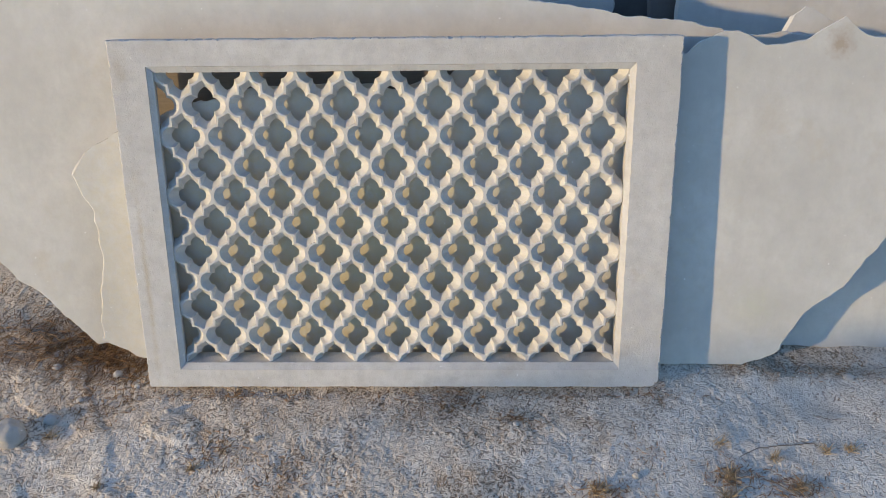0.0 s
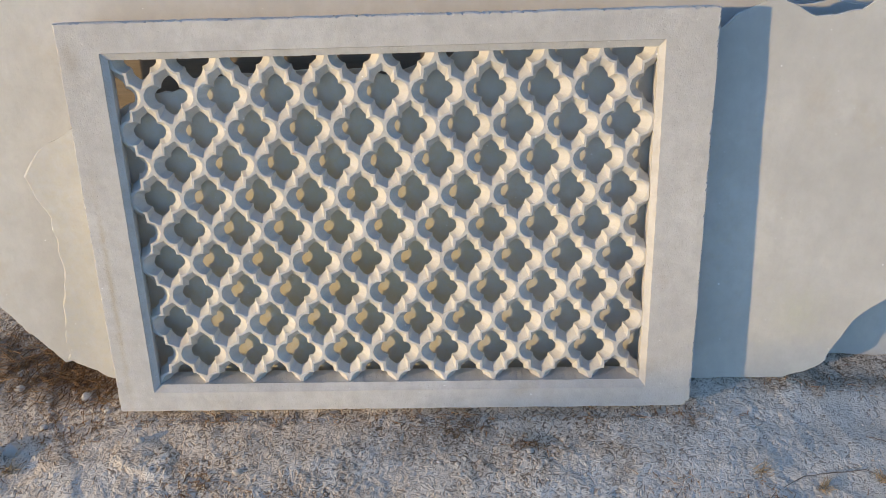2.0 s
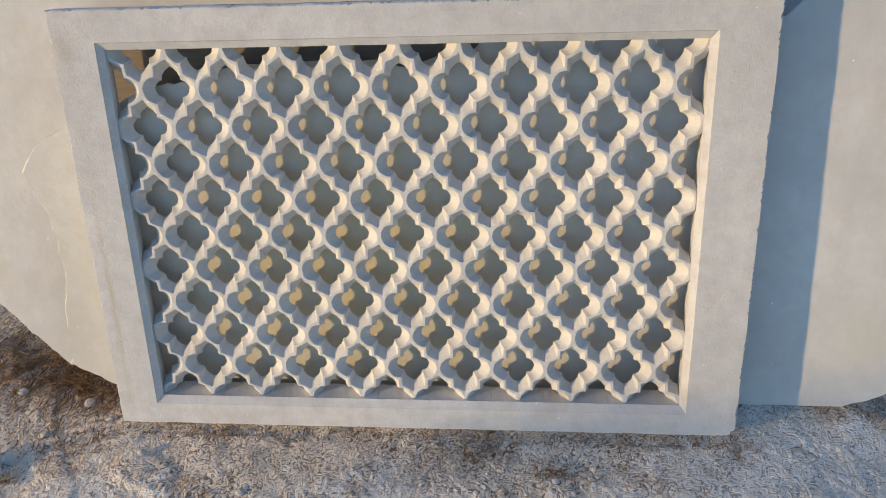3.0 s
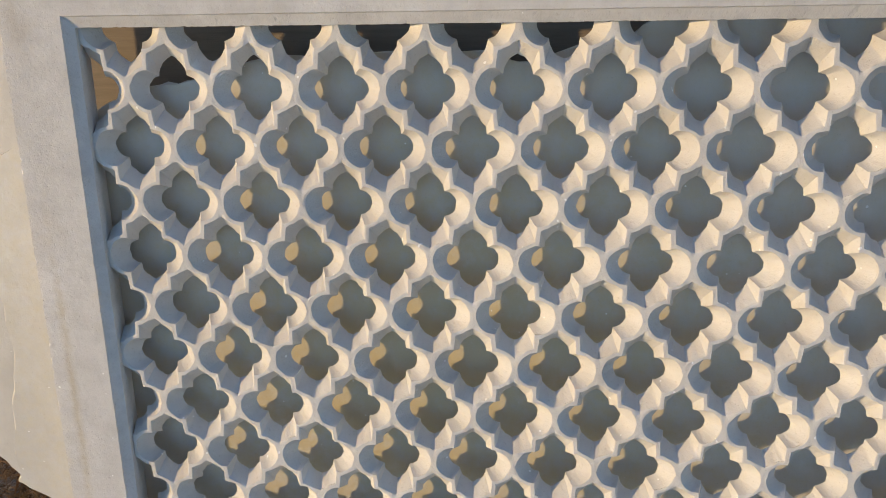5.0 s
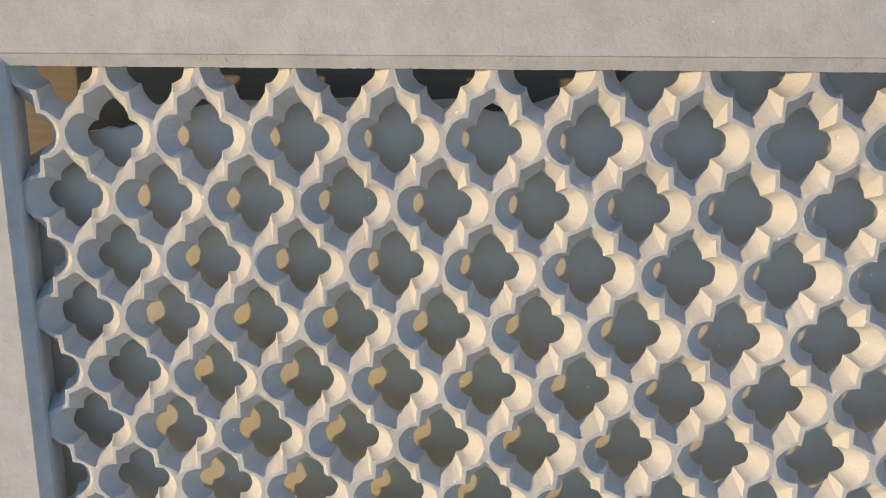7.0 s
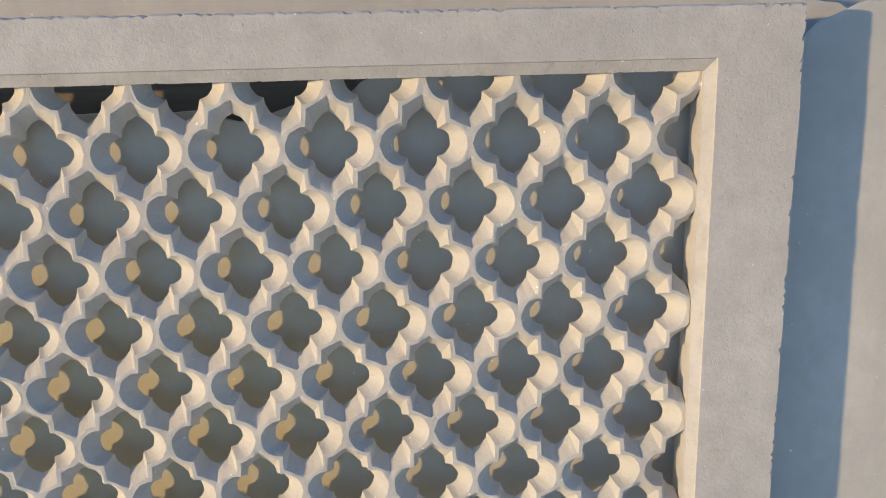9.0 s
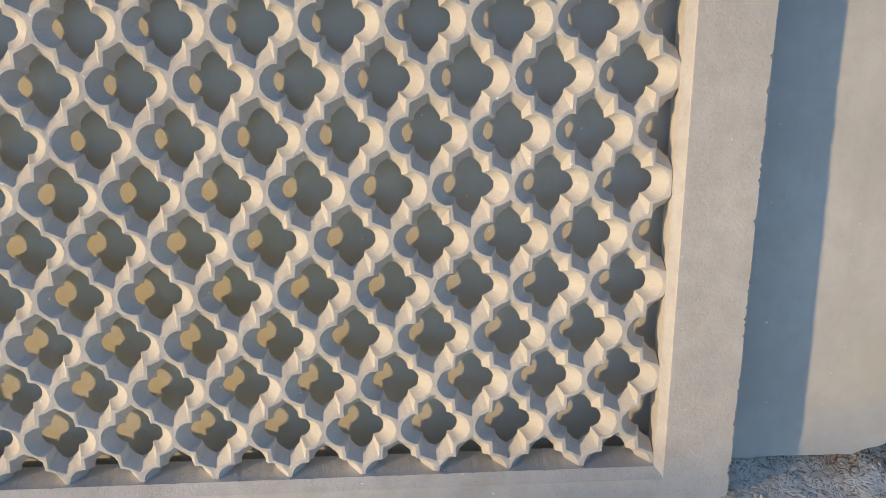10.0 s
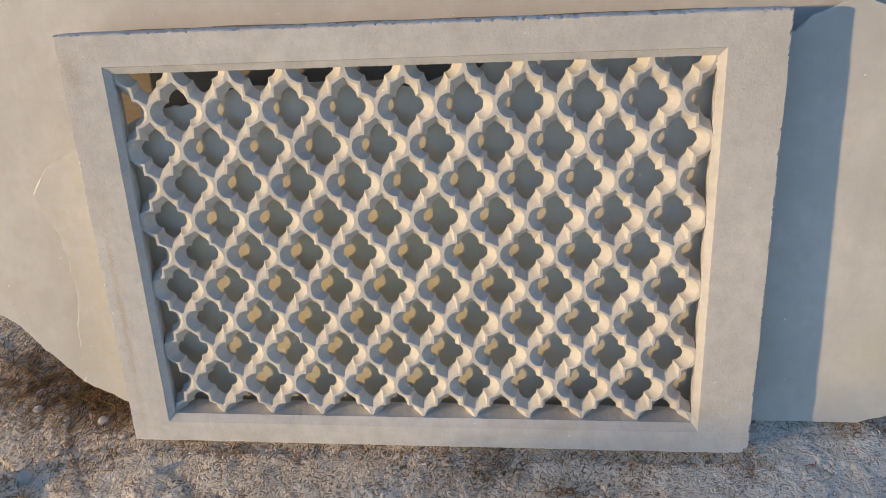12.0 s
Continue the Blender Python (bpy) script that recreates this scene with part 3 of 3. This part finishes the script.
def crumbs():
    rnd = random.Random(8)
    verts, faces = [], []
    for _ in range(9000):
        x, y = rnd.uniform(-1.3, 1.45), rnd.uniform(-0.42, 0.16)
        if abs(x) < 0.69 and y > -0.008:
            continue
        r, long = 0.0010 + 0.0024 * rnd.random() ** 3, rnd.uniform(0.9, 1.6)
        c = on_ground(x, y, r * 0.35)
        k, a0 = len(verts), rnd.uniform(0, 6.28)
        if noise.noise(Vector((x * 7, y * 9, 5.0))) + 0.4 * noise.noise(Vector((x * 25, y * 25, 1.0))) < rnd.uniform(-0.5, 0.25) + 0.25 * (x > 0.75):
            continue
        for i in range(4):
            q = r * rnd.uniform(0.6, 1.4)
            p, w = q * math.cos(i * 1.571) * long, q * math.sin(i * 1.571)
            verts.append((c.x + p * math.cos(a0) - w * math.sin(a0), c.y + p * math.sin(a0) + w * math.cos(a0), c.z + rnd.uniform(-0.2, 0.4) * r))
        verts.append((c.x + rnd.uniform(-0.3, 0.3) * r, c.y, c.z + r * rnd.uniform(0.5, 1.0)))
        verts.append((c.x, c.y, c.z - r))
        for i in range(4):
            j = (i + 1) % 4
            faces += [(k + i, k + j, k + 4), (k + j, k + i, k + 5)]
    me = bpy.data.meshes.new("crumbs")
    me.from_pydata(verts, [], faces)
    me.materials.append(CRUMB)
    tagged(new("crumbs", me), "crumbs of earth and marble chips on the ground", "gravel", kind="stuff")


def grass_tuft(x, y, size, count, seed):
    rnd = random.Random(seed)
    root = new("dry_grass_tuft")
    root.location = on_ground(x, y, -0.002)
    for _ in range(3):
        bm = bmesh.new()
        for _ in range(count // 3):
            p = Vector((rnd.gauss(0, size * 0.16), rnd.gauss(0, size * 0.12), 0))
            blade(bm, p, rnd.uniform(0, 6.28), size * rnd.uniform(0.25, 0.7), rnd.uniform(0.0008, 0.0015), size * rnd.uniform(0.2, 1.0), size * rnd.uniform(0.0, 0.5), rnd.uniform(-0.01, 0.01))
        part("stalk_clump", bm, STRAW, root)
    tagged(root, "small tuft of dry straw-coloured grass on dusty ground", "grass tuft", "dry grass tufts")


def twig(points, radius, seed):
    """A bent bare stem lying on the dust."""
    rnd = random.Random(seed)
    bm = bmesh.new()
    ring = None
    for (x0, y0), (x1, y1) in zip(points, points[1:]):
        for i in range(5):
            s = i / 5
            c = on_ground(x0 + (x1 - x0) * s, y0 + (y1 - y0) * s, 0.005 + rnd.uniform(-0.001, 0.002))
            now = [bm.verts.new(c + Vector((rnd.uniform(-1, 1) * 0.0004 + radius * math.sin(a) * 0.7, radius * math.cos(a) * 0.7, radius * math.sin(a + 0.7)))) for a in (0.0, 1.57, 3.14, 4.71)]
            if ring:
                bridge(bm, ring, now)
            ring = now
    tagged(new("twig", mesh_of("twig", bm, TWIG)), "thin dark dry twig lying on pale dust", "twig", "fallen twigs")


def stone(x, y, size, seed, label):
    bm = bmesh.new()
    bmesh.ops.create_icosphere(bm, subdivisions=4, radius=1.0)
    for v in bm.verts:
        n = noise.fractal(v.co * 1.3 + Vector((seed, 0, 0)), 1.0, 2.0, 4) * 0.18
        flat = v.co * (1 + n)
        v.co = Vector((flat.x * size[0], flat.y * size[1], flat.z * size[2]))
    ob = new("stone", mesh_of("stone", bm, PEBBLE, 60.0))
    ob.location = on_ground(x, y, size[2] * 0.35)
    tagged(ob, label, "stone", "loose stones")


CRUMB = dry("earth_crumbs", (0.50, 0.43, 0.35), (0.84, 0.79, 0.72))
needles()
crumbs()
for k, (x, y, size, count) in enumerate(((0.809, -0.165, 0.050, 24), (0.935, -0.205, 0.034, 40), (0.81, -0.265, 0.055, 60), (1.07, -0.185, 0.034, 36), (1.137, -0.18, 0.042, 40),
                                         (0.79, -0.315, 0.050, 50), (0.486, -0.306, 0.050, 60), (-0.509, -0.244, 0.035, 36), (-0.915, -0.14, 0.040, 40), (0.97, -0.29, 0.050, 60), (-0.73, -0.30, 0.03, 30))):
    grass_tuft(x, y, size, count, 40 + k)
twig([(0.85, -0.205), (0.90, -0.180), (0.96, -0.172), (1.04, -0.165), (1.07, -0.185)], 0.0011, 1)
twig([(0.89, -0.265), (0.92, -0.275), (0.95, -0.300)], 0.0013, 2)
twig([(1.08, -0.070), (1.12, -0.085), (1.16, -0.082)], 0.0010, 3)
twig([(0.83, -0.215), (0.81, -0.235), (0.77, -0.25)], 0.0010, 4)
twig([(-1.16, 0.24), (-1.08, 0.22), (-1.00, 0.16), (-0.95, 0.10)], 0.0016, 5)
twig([(-1.10, 0.16), (-1.00, 0.19), (-0.92, 0.20)], 0.0014, 6)
twig([(-0.96, 0.17), (-0.88, 0.13), (-0.83, 0.14)], 0.0013, 7)
for k, (x, y, r) in enumerate(((-0.80, 0.065, 0.012), (-0.99, 0.10, 0.010), (-0.73, 0.02, 0.008), (-0.88, -0.02, 0.009), (-0.62, -0.07, 0.008), (-0.37, -0.16, 0.009), (0.30, -0.11, 0.007), (1.22, 0.06, 0.012), (1.32, 0.04, 0.010))):
    stone(x, y, (r * 1.2, r, r * 0.8), 9.0 + k, "small brownish pebble among dry litter")
stone(-1.02, -0.142, (0.043, 0.040, 0.034), 2.0, "rounded grey fieldstone half sunk in the dust")
stone(-0.93, -0.085, (0.022, 0.018, 0.014), 5.0, "small grey stone on the dusty ground")
stone(0.585, -0.262, (0.010, 0.009, 0.008), 7.0, "tiny grey pebble on the dusty ground")
